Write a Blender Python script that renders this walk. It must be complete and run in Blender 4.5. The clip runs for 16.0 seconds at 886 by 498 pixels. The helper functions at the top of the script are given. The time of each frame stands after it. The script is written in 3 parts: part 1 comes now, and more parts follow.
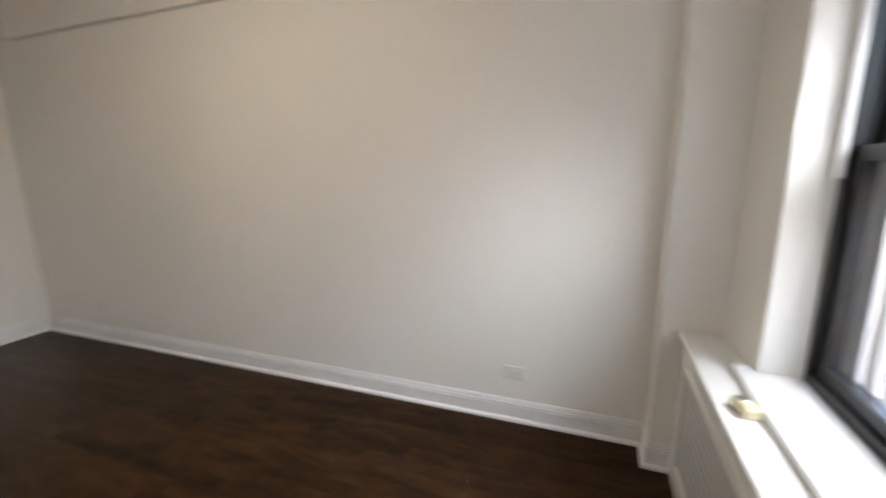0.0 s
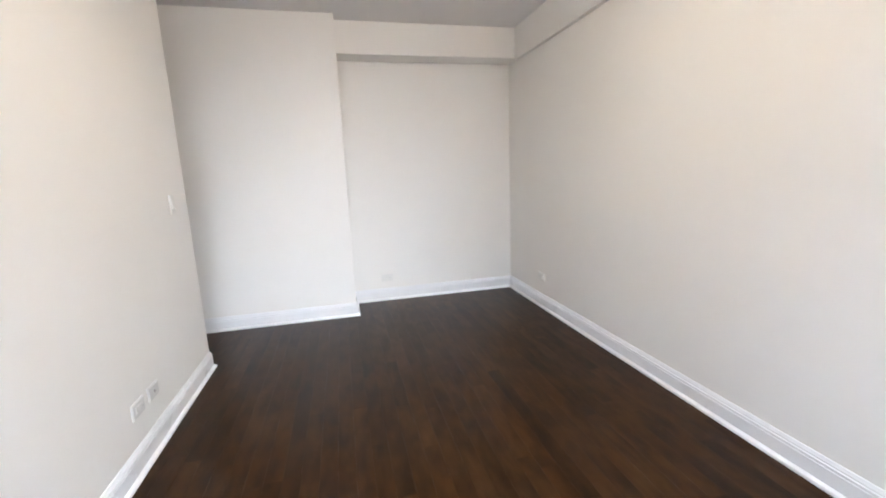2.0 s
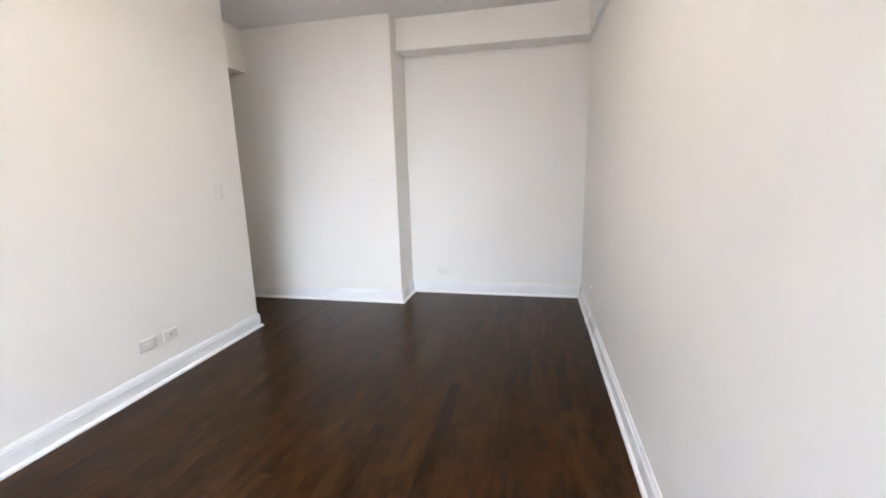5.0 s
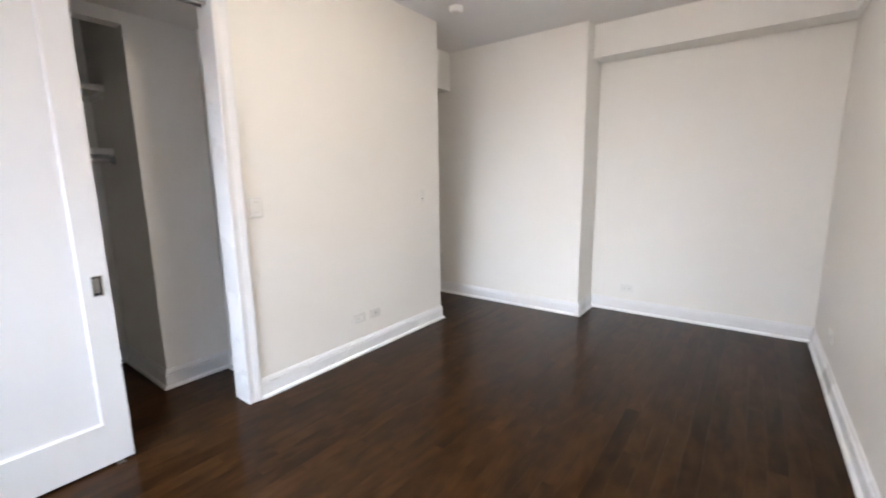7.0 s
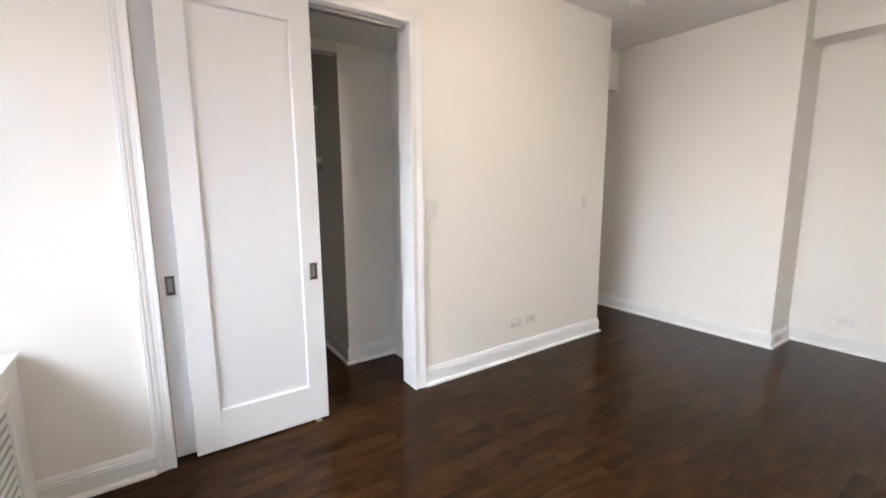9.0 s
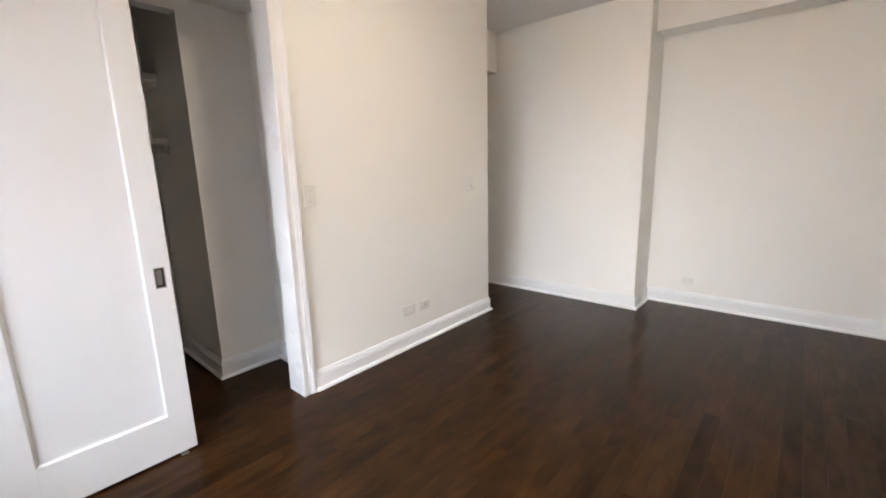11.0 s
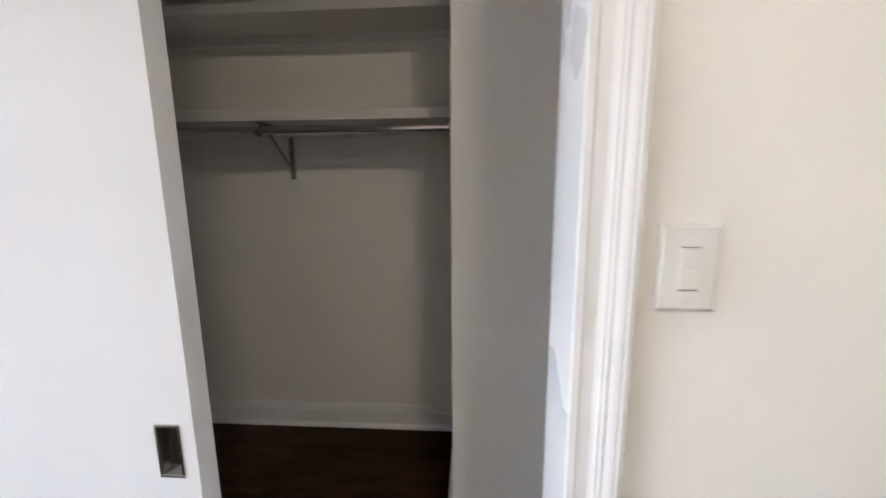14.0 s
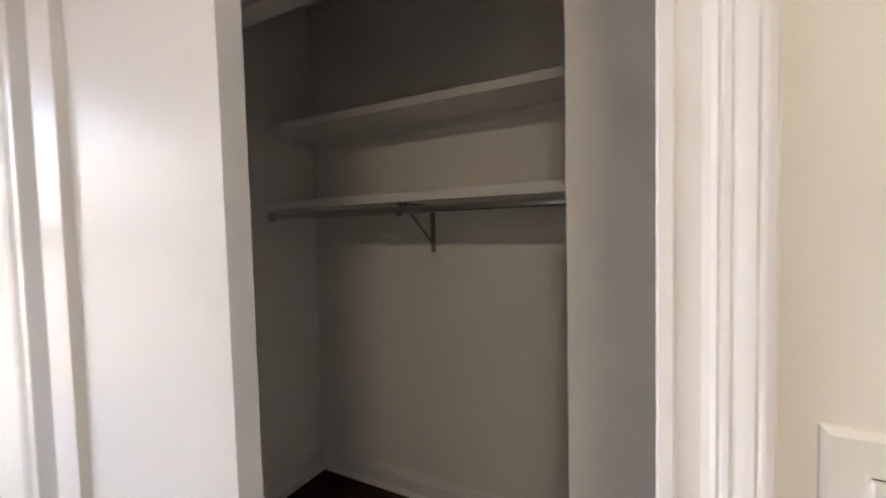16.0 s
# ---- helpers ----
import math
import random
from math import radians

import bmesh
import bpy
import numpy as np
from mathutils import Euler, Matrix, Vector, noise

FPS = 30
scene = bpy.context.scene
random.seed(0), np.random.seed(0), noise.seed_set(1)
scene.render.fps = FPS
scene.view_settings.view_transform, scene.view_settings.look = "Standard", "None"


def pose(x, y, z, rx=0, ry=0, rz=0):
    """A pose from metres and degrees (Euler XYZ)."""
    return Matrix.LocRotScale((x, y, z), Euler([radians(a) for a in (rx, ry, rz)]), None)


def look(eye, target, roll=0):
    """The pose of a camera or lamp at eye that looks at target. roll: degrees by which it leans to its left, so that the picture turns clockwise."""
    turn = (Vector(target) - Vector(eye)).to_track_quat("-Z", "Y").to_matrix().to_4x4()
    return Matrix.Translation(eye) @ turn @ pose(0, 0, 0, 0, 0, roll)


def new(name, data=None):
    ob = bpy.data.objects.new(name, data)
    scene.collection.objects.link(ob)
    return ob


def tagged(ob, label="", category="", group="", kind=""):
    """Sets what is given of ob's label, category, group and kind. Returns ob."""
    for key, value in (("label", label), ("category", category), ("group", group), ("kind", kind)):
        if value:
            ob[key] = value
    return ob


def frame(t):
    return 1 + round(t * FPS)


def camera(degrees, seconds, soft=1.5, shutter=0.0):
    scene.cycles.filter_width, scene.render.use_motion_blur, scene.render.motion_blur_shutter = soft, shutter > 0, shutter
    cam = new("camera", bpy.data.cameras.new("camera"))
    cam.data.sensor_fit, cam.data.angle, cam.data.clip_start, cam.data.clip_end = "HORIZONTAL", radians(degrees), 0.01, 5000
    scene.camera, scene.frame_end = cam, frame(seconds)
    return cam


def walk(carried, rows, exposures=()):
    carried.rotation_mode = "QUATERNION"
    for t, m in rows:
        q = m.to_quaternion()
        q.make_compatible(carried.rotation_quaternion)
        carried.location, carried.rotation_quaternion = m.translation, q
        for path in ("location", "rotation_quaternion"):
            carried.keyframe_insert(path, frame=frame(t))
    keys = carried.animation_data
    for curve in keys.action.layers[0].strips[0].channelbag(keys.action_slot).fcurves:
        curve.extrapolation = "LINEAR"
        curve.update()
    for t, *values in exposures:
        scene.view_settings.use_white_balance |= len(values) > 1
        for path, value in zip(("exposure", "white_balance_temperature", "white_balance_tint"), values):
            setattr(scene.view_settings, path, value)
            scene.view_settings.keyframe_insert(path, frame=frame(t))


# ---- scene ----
cam = camera(94.2, 16.0, soft=1.8, shutter=0.4)
PATH = [
    (0, (0.219, 0.156, 1.465), (2.06, 0.826, 1.061), -0.7),
    (0.2, (0.205, 0.211, 1.431), (1.923, 1.161, 1.047), -0.8),
    (0.5, (0.239, 0.231, 1.377), (1.703, 1.546, 1.018), -1.0),
    (1, (0.237, 0.326, 1.418), (1.253, 2.008, 1.04), -1.3),
    (1.5, (0.343, 0.351, 1.393), (1.015, 2.196, 1.013), -2.0),
    (2, (0.508, 0.41, 1.359), (0.965, 2.323, 0.996), -2.3),
    (2.5, (0.744, 0.468, 1.377), (1.062, 2.411, 1.023), -2.2),
    (3.1, (1.133, 0.434, 1.381), (1.304, 2.388, 0.99), -2.5),
    (5.5, (1.928, 0.524, 1.366), (1.349, 2.4, 0.985), -1.1),
    (6, (1.891, 0.496, 1.376), (1.155, 2.318, 1.004), -0.8),
    (6.5, (1.92, 0.479, 1.37), (0.95, 2.193, 1.021), -0.8),
    (7, (1.882, 0.432, 1.363), (0.698, 2.01, 1.036), -0.8),
    (7.5, (1.806, 0.364, 1.366), (0.408, 1.759, 1.052), -0.4),
    (8, (1.765, 0.293, 1.365), (0.188, 1.486, 1.063), -0.3),
    (8.2, (1.785, 0.28, 1.358), (0.143, 1.382, 1.065), -0.3),
    (10.3, (1.703, 0.327, 1.37), (0.204, 1.604, 1.023), -0.8),
    (10.5, (1.702, 0.363, 1.37), (0.278, 1.72, 1.012), -0.9),
    (11, (1.666, 0.43, 1.36), (0.375, 1.909, 0.978), -1.5),
    (12, (1.246, 0.839, 1.347), (-0.25, 2.123, 1.011), -1.3),
    (12.5, (0.938, 1.042, 1.351), (-0.717, 2.118, 1.03), -1.3),
    (13.2, (0.528, 1.342, 1.367), (-1.339, 1.977, 1.035), -0.8),
    (13.6, (0.262, 1.421, 1.345), (-1.691, 1.691, 1.008), -0.6),
    (14, (0.054, 1.459, 1.353), (-1.908, 1.318, 0.991), -0.5),
    (14.5, (-0.099, 1.557, 1.349), (-1.904, 0.805, 0.926), -0.9),
    (15, (-0.14, 1.615, 1.347), (-1.77, 0.527, 0.946), -0.5),
    (15.3, (-0.15, 1.615, 1.39), (-1.765, 0.457, 1.164), -0.5),
    (15.5, (-0.145, 1.613, 1.436), (-1.775, 0.462, 1.301), -0.7),
    (16, (-0.115, 1.608, 1.442), (-1.88, 0.672, 1.349), -1.4),
]
EXPOSURES = [(0.0, 3.12, 6550, 9), (0.5, 3.5, 6200, 10), (1.0, 3.95, 5950, 10), (1.5, 4.0, 5950, 10), (5.5, 4.0, 5880, 10), (8.0, 3.87, 6200, 11), (10.5, 3.80, 6450, 11), (12.5, 3.91, 6200, 11), (13.2, 3.98, 6080, 10), (14.0, 3.80, 6080, 10), (14.7, 3.79, 6250, 11), (15.3, 3.84, 6450, 12), (16.0, 3.67, 6600, 12)]
walk(cam, [(t, look(eye, target, roll)) for t, eye, target, roll in PATH], EXPOSURES)

# ---- light ----
world = bpy.data.worlds.new("sky")
scene.world = world
world.use_nodes = True
wn = world.node_tree.nodes
sky = wn.new("ShaderNodeTexSky")
sky.sky_type = "NISHITA"
sky.sun_disc = False
sky.sun_elevation = radians(52)
sky.sun_rotation = radians(25)
sky.air_density = 1.0
sky.dust_density = 5.0
world.node_tree.links.new(sky.outputs[0], wn["Background"].inputs[0])
wn["Background"].inputs[1].default_value = 0.15

sun = new("sun", bpy.data.lights.new("sun", "SUN"))
sun.data.energy = 2.4
sun.data.angle = radians(0.5)
sun.data.color = (1.0, 0.94, 0.84)
sun.matrix_world = look((6, 13, 16), (0, 0, 0))

# sky light just outside the sashes
skylight = new("window_skylight", bpy.data.lights.new("window_skylight", "AREA"))
skylight.data.shape = "RECTANGLE"
skylight.data.size, skylight.data.size_y = 1.60, 0.75
skylight.data.energy = 2.15
skylight.data.color = (0.93, 0.97, 1.0)
skylight.data.spread = radians(74)
skylight.matrix_world = look((0.95, -0.92, 1.72), (0.58, 0.80, 0.0))

# the low sky over the roofs opposite, which reaches the far end of the room
low_sky = new("window_low_sky", bpy.data.lights.new("window_low_sky", "AREA"))
low_sky.data.shape = "RECTANGLE"
low_sky.data.size, low_sky.data.size_y = 1.90, 0.90
low_sky.data.energy = 0.52
low_sky.data.color = (0.93, 0.97, 1.0)
low_sky.data.spread = radians(46)
low_sky.matrix_world = look((0.75, -0.80, 1.55), (0.30, 4.43, 0.50))

# the brighter strip of sky to the side, through the right-hand upper sash
side_sky = new("window_side_sky", bpy.data.lights.new("window_side_sky", "AREA"))
side_sky.data.shape = "RECTANGLE"
side_sky.data.size, side_sky.data.size_y = 0.50, 0.60
side_sky.data.energy = 0.29
side_sky.data.color = (0.92, 0.96, 1.0)
side_sky.data.spread = radians(54)
side_sky.matrix_world = look((1.24, -0.86, 1.80), (2.38, 0.60, 0.50))

# ---- materials ----


def material(name, colour, rough, spec=0.5, metal=0.0, coat=0.0):
    m = bpy.data.materials.new(name)
    m.use_nodes = True
    b = m.node_tree.nodes["Principled BSDF"]
    b.inputs["Base Color"].default_value = (*colour, 1)
    b.inputs["Roughness"].default_value = rough
    b.inputs["Metallic"].default_value = metal
    b.inputs["Specular IOR Level"].default_value = spec
    b.inputs["Coat Weight"].default_value = coat
    return m, m.node_tree.nodes, m.node_tree.links, b


def paint(name, colour, rough, spread, bump, scale, rough_spread=0.08, spec=0.5):
    """Brushed or rolled paint: faint blotches, uneven gloss, fine roller texture."""
    m, n, l, b = material(name, colour, rough, spec)
    co = n.new("ShaderNodeTexCoord")
    big, fine = n.new("ShaderNodeTexNoise"), n.new("ShaderNodeTexNoise")
    big.inputs["Scale"].default_value, big.inputs["Detail"].default_value = 1.7, 4
    fine.inputs["Scale"].default_value, fine.inputs["Detail"].default_value = scale, 3
    l.new(co.outputs["Object"], big.inputs["Vector"])
    l.new(co.outputs["Object"], fine.inputs["Vector"])
    mix = n.new("ShaderNodeMix")
    mix.data_type = "RGBA"
    mix.inputs[6].default_value = (*[c * (1 - spread) for c in colour], 1)
    mix.inputs[7].default_value = (*[min(1, c * (1 + spread)) for c in colour], 1)
    l.new(big.outputs["Fac"], mix.inputs[0])
    l.new(mix.outputs[2], b.inputs["Base Color"])
    span = n.new("ShaderNodeMapRange")
    span.inputs["To Min"].default_value, span.inputs["To Max"].default_value = rough - rough_spread, rough + rough_spread
    l.new(big.outputs["Fac"], span.inputs["Value"])
    l.new(span.outputs[0], b.inputs["Roughness"])
    if bump:
        bp = n.new("ShaderNodeBump")
        bp.inputs["Strength"].default_value, bp.inputs["Distance"].default_value = bump, 0.002
        l.new(fine.outputs["Fac"], bp.inputs["Height"])
        l.new(bp.outputs[0], b.inputs["Normal"])
    return m


WALL = paint("wall_paint", (0.875, 0.855, 0.82), 0.50, 0.02, 0.12, 240, 0.08, 0.3)
CEILING = paint("ceiling_paint", (0.82, 0.81, 0.81), 0.38, 0.015, 0.0, 160, 0.02)
TRIM = paint("trim_paint", (0.84, 0.84, 0.85), 0.28, 0.015, 0.05, 90, 0.08, 0.15)
DOOR = paint("door_paint", (0.76, 0.76, 0.775), 0.30, 0.012, 0.05, 60, 0.03, 0.05)
SHELF = paint("shelf_paint", (0.80, 0.79, 0.76), 0.35, 0.03, 0.06, 90)
COVER = paint("cover_paint", (0.80, 0.80, 0.785), 0.38, 0.02, 0.05, 90)
PLASTIC = paint("white_plastic", (0.81, 0.80, 0.77), 0.30, 0.01, 0.01, 50)
OUTLET = paint("outlet_plastic", (0.71, 0.70, 0.67), 0.32, 0.01, 0.01, 50)
BEIGE = paint("cream_plastic", (0.72, 0.64, 0.42), 0.45, 0.06, 0.05, 70)
DARK, *_ = material("dark_slot", (0.02, 0.02, 0.02), 0.6)
BLACK = paint("black_window_metal", (0.018, 0.019, 0.022), 0.35, 0.2, 0.03, 120)
# rim nickel toned down for the cup: the recess's shade is in the colour
CUP, *_ = material("shaded_cup_nickel", (0.34, 0.33, 0.33), 0.14, metal=1.0)
CHROME, *_ = material("polished_nickel", (0.60, 0.59, 0.58), 0.22, metal=1.0)
STEEL, *_ = material("dull_steel", (0.42, 0.41, 0.40), 0.33, metal=1.0)
BRACKET, *_ = material("dark_steel", (0.22, 0.21, 0.20), 0.42, metal=1.0)
SUB, *_ = material("subfloor", (0.008, 0.005, 0.004), 0.9)

OPAL, on, ol, ob = material("lit_opal_glass", (0.85, 0.83, 0.78), 0.3)
ob.inputs["Emission Color"].default_value = (1.0, 0.83, 0.62, 1)
ob.inputs["Emission Strength"].default_value = 5.2
GLASS, gn, gl, gb = material("window_glass", (1, 1, 1), 0.02)
gb.inputs["Transmission Weight"].default_value = 1.0
gb.inputs["IOR"].default_value = 1.45


def wood_floor():
    m, n, l, b = material("dark_oak", (0.05, 0.025, 0.014), 0.3, spec=0.02, coat=0.52)
    b.inputs["Coat Roughness"].default_value = 0.055
    b.inputs["Coat IOR"].default_value = 1.31
    co, info = n.new("ShaderNodeTexCoord"), n.new("ShaderNodeObjectInfo")
    shift = n.new("ShaderNodeVectorMath")
    shift.operation = "MULTIPLY_ADD"
    shift.inputs[1].default_value = (1, 1, 1)
    far = n.new("ShaderNodeVectorMath")
    far.operation = "SCALE"
    far.inputs[0].default_value = (37.0, 91.0, 13.0)
    l.new(info.outputs["Random"], far.inputs["Scale"])
    l.new(co.outputs["Object"], shift.inputs[0])
    l.new(far.outputs[0], shift.inputs[2])
    stretch = n.new("ShaderNodeVectorMath")
    stretch.operation = "MULTIPLY"
    stretch.inputs[1].default_value = (8.0, 1.8, 1.0)
    l.new(shift.outputs[0], stretch.inputs[0])
    grain = n.new("ShaderNodeTexNoise")
    grain.inputs["Scale"].default_value, grain.inputs["Detail"].default_value = 1.0, 3
    grain.inputs["Distortion"].default_value = 1.2
    l.new(stretch.outputs[0], grain.inputs["Vector"])
    pores = n.new("ShaderNodeTexNoise")
    fine = n.new("ShaderNodeVectorMath")
    fine.operation = "MULTIPLY"
    fine.inputs[1].default_value = (320.0, 9.0, 1.0)
    l.new(shift.outputs[0], fine.inputs[0])
    l.new(fine.outputs[0], pores.inputs["Vector"])
    pores.inputs["Scale"].default_value, pores.inputs["Detail"].default_value = 1.0, 3
    cloud = n.new("ShaderNodeTexNoise")
    cloud.inputs["Scale"].default_value = 1.0
    cloud.inputs["Detail"].default_value = 4
    flow = n.new("ShaderNodeVectorMath")
    flow.operation = "MULTIPLY"
    flow.inputs[1].default_value = (14.0, 6.0, 1.0)
    l.new(shift.outputs[0], flow.inputs[0])
    l.new(flow.outputs[0], cloud.inputs["Vector"])
    ramp = n.new("ShaderNodeValToRGB")
    ramp.color_ramp.elements[0].position, ramp.color_ramp.elements[0].color = 0.25, FLOOR_DARK
    ramp.color_ramp.elements[1].position, ramp.color_ramp.elements[1].color = 0.78, FLOOR_LIGHT
    l.new(grain.outputs["Fac"], ramp.inputs[0])
    hue = n.new("ShaderNodeHueSaturation")
    tone = n.new("ShaderNodeMapRange")
    tone.inputs["To Min"].default_value, tone.inputs["To Max"].default_value = 0.80, 1.26
    l.new(info.outputs["Random"], tone.inputs["Value"])
    l.new(tone.outputs[0], hue.inputs["Value"])
    l.new(ramp.outputs[0], hue.inputs["Color"])
    dark = n.new("ShaderNodeMix")
    dark.data_type, dark.blend_type = "RGBA", "MULTIPLY"
    pr = n.new("ShaderNodeMapRange")
    pr.inputs["From Min"].default_value, pr.inputs["From Max"].default_value = 0.3, 0.6
    pr.inputs["To Min"].default_value, pr.inputs["To Max"].default_value = 0.96, 1.02
    l.new(pores.outputs["Fac"], pr.inputs["Value"])
    dark.inputs[0].default_value = 0.8
    l.new(hue.outputs[0], dark.inputs[6])
    l.new(pr.outputs[0], dark.inputs[7])
    blotch = n.new("ShaderNodeMix")
    blotch.data_type, blotch.blend_type = "RGBA", "MULTIPLY"
    blotch.inputs[0].default_value = 1.0
    mottle = n.new("ShaderNodeMapRange")
    mottle.inputs["From Min"].default_value, mottle.inputs["From Max"].default_value = 0.3, 0.7
    mottle.inputs["To Min"].default_value, mottle.inputs["To Max"].default_value = 0.68, 1.32
    l.new(cloud.outputs["Fac"], mottle.inputs["Value"])
    l.new(dark.outputs[2], blotch.inputs[6])
    l.new(mottle.outputs[0], blotch.inputs[7])
    l.new(blotch.outputs[2], b.inputs["Base Color"])
    gloss = n.new("ShaderNodeMapRange")
    gloss.inputs["To Min"].default_value, gloss.inputs["To Max"].default_value = 0.280, 0.320
    l.new(cloud.outputs["Fac"], gloss.inputs["Value"])
    l.new(gloss.outputs[0], b.inputs["Roughness"])
    return m


FLOOR_DARK, FLOOR_LIGHT = (0.0205, 0.0087, 0.0031, 1), (0.0400, 0.0173, 0.0066, 1)
OAK = wood_floor()


def brick_wall():
    m, n, l, b = material("red_brick", (0.35, 0.17, 0.11), 0.85)
    co = n.new("ShaderNodeTexCoord")
    turn = n.new("ShaderNodeMapping")
    turn.inputs["Rotation"].default_value = (radians(90), 0, 0)
    br = n.new("ShaderNodeTexBrick")
    br.inputs["Scale"].default_value = 1.0
    br.inputs["Brick Width"].default_value, br.inputs["Row Height"].default_value = 0.21, 0.075
    br.inputs["Mortar Size"].default_value = 0.006
    br.inputs["Color1"].default_value = (0.44, 0.29, 0.19, 1)
    br.inputs["Color2"].default_value = (0.36, 0.22, 0.14, 1)
    br.inputs["Mortar"].default_value = (0.45, 0.42, 0.38, 1)
    l.new(co.outputs["Object"], turn.inputs[0])
    l.new(turn.outputs[0], br.inputs["Vector"])
    l.new(br.outputs["Color"], b.inputs["Base Color"])
    return m


BRICK = brick_wall()
STONE = paint("pale_stone", (0.48, 0.46, 0.42), 0.8, 0.1, 0.3, 20)
ASPHALT = paint("asphalt", (0.05, 0.05, 0.052), 0.9, 0.25, 0.6, 30)
PANE, *_ = material("dark_far_pane", (0.10, 0.14, 0.17), 0.08, spec=0.8)

# ---- helpers ----


def thing(name, at, label="", category="", kind="", group=""):
    ob = tagged(new(name), label, category, group, kind)
    ob.empty_display_size = 0.1
    ob.location = at
    return ob


def origin(ob):
    return ob.location + (origin(ob.parent) if ob.parent else Vector())


def part(name, bm, mat, parent=None, label="", smooth=False):
    """Links a bmesh, given in world places, as one mesh under its thing."""
    me = bpy.data.meshes.new(name)
    bmesh.ops.recalc_face_normals(bm, faces=bm.faces)
    if parent:
        bmesh.ops.translate(bm, verts=bm.verts, vec=-origin(parent))
    bm.to_mesh(me)
    bm.free()
    me.materials.append(mat)
    if smooth:
        for p in me.polygons:
            p.use_smooth = True
    ob = new(name, me)
    ob.parent = parent
    if label:
        ob["label"] = label
    return ob


def structure(name, bm, mat, label, category):
    return tagged(part(name, bm, mat), label, category, "", "structure")


def add_box(bm, lo, hi, bevel=0.0, segments=2):
    c = [(a + b) / 2 for a, b in zip(lo, hi)]
    made = bmesh.ops.create_cube(bm, size=1, matrix=Matrix.Translation(c) @ Matrix.Diagonal((*[b - a for a, b in zip(lo, hi)], 1)))
    if bevel:
        edges = list({e for v in made["verts"] for e in v.link_edges})
        bmesh.ops.bevel(bm, geom=edges, offset=bevel, segments=segments, profile=0.5, affect="EDGES")
    return bm


def box(lo, hi, bevel=0.0, segments=2):
    return add_box(bmesh.new(), lo, hi, bevel, segments)


def boxes(*pairs, bevel=0.0):
    bm = bmesh.new()
    for lo, hi in pairs:
        add_box(bm, lo, hi, bevel)
    return bm


def rod(a, b, radius, sides=16, bm=None):
    bm = bm or bmesh.new()
    a, b = Vector(a), Vector(b)
    turn = (b - a).to_track_quat("Z", "Y").to_matrix().to_4x4()
    bmesh.ops.create_cone(bm, cap_ends=True, segments=sides, radius1=radius, radius2=radius, depth=(b - a).length,
                          matrix=Matrix.Translation((a + b) / 2) @ turn)
    return bm


def lathe(profile, at, axis="Z", sides=32):
    """Turns (radius, height) pairs round an axis through a place."""
    bm = bmesh.new()
    rings = []
    for r, h in profile:
        rings.append([bm.verts.new((r * math.cos(2 * math.pi * k / sides), r * math.sin(2 * math.pi * k / sides), h)) for k in range(sides)])
    for one, two in zip(rings, rings[1:]):
        for k in range(sides):
            bm.faces.new((one[k], one[(k + 1) % sides], two[(k + 1) % sides], two[k]))
    for ring in (rings[0], rings[-1]):
        bm.faces.new(ring)
    turn = {"Z": Matrix(), "X": Matrix.Rotation(radians(90), 4, "Y")}[axis]
    bmesh.ops.transform(bm, matrix=Matrix.Translation(at) @ turn, verts=bm.verts)
    return bm


def sweep(points, profile, side=1):
    """Runs a (depth, height) profile along a line on the floor, mitred at the corners; depth goes to its left (side 1) or right (-1)."""
    bm = bmesh.new()
    pts = [Vector(p) for p in points]
    rings = []
    for i, p in enumerate(pts):
        before = (p - pts[i - 1]).normalized() if i else None
        after = (pts[i + 1] - p).normalized() if i + 1 < len(pts) else None
        norms = [Vector((-d.y, d.x)) * side for d in (before, after) if d]
        out = norms[0] if len(norms) == 1 else (norms[0] + norms[1]) / (1 + norms[0].dot(norms[1]))
        rings.append([bm.verts.new((p.x + out.x * d, p.y + out.y * d, z)) for d, z in profile])
    for one, two in zip(rings, rings[1:]):
        for k in range(len(profile)):
            j = (k + 1) % len(profile)
            bm.faces.new((one[k], one[j], two[j], two[k]))
    bm.faces.new(rings[0])
    bm.faces.new(list(reversed(rings[-1])))
    return bm


# ---- plan ----
LEFT, RIGHT, FAR, NEAR = -0.533, 2.38, 4.845, -0.416   # wall faces of the room
TOP = 2.772                                            # ceiling
JUT_X, JUT_Y = 0.565, 4.43                             # projecting block at the far end
HALL_Y, HALL_X = 3.60, -3.0
BACK, INNER = -1.955, -0.686                           # closet back wall, inner face of the closet front wall
CLOSET_L, CLOSET_R = -0.235, 1.81
BLOCK_X, BLOCK_Y = -1.187, 1.395
DOOR_L, DOOR_R, DOOR_H = 0.235, 1.604, 2.336
JAMB = 0.012                                           # thickness of the jamb boards
WIN_L, WIN_R, WIN_B, WIN_T = -0.49, 1.82, 0.735, 2.17
OUT = -0.70
LOW = -0.03

# ---- structure ----
structure("ceiling", box((HALL_X - 0.12, OUT, TOP), (RIGHT + 0.12, FAR + 0.12, TOP + 0.2)), CEILING,
          "white satin painted plaster ceiling", "ceiling")
structure("wall_right", box((RIGHT, OUT, LOW), (RIGHT + 0.12, FAR + 0.12, TOP)), WALL,
          "long plain off-white painted plaster wall", "wall")
structure("beam_right", box((RIGHT - 0.042, -0.168, 2.466), (RIGHT, 4.586, TOP), 0.003), WALL,
          "shallow off-white painted beam under the ceiling", "beam")
structure("wall_far", box((JUT_X, FAR, LOW), (RIGHT, FAR + 0.12, TOP)), WALL,
          "off-white painted end wall of a recess", "wall")
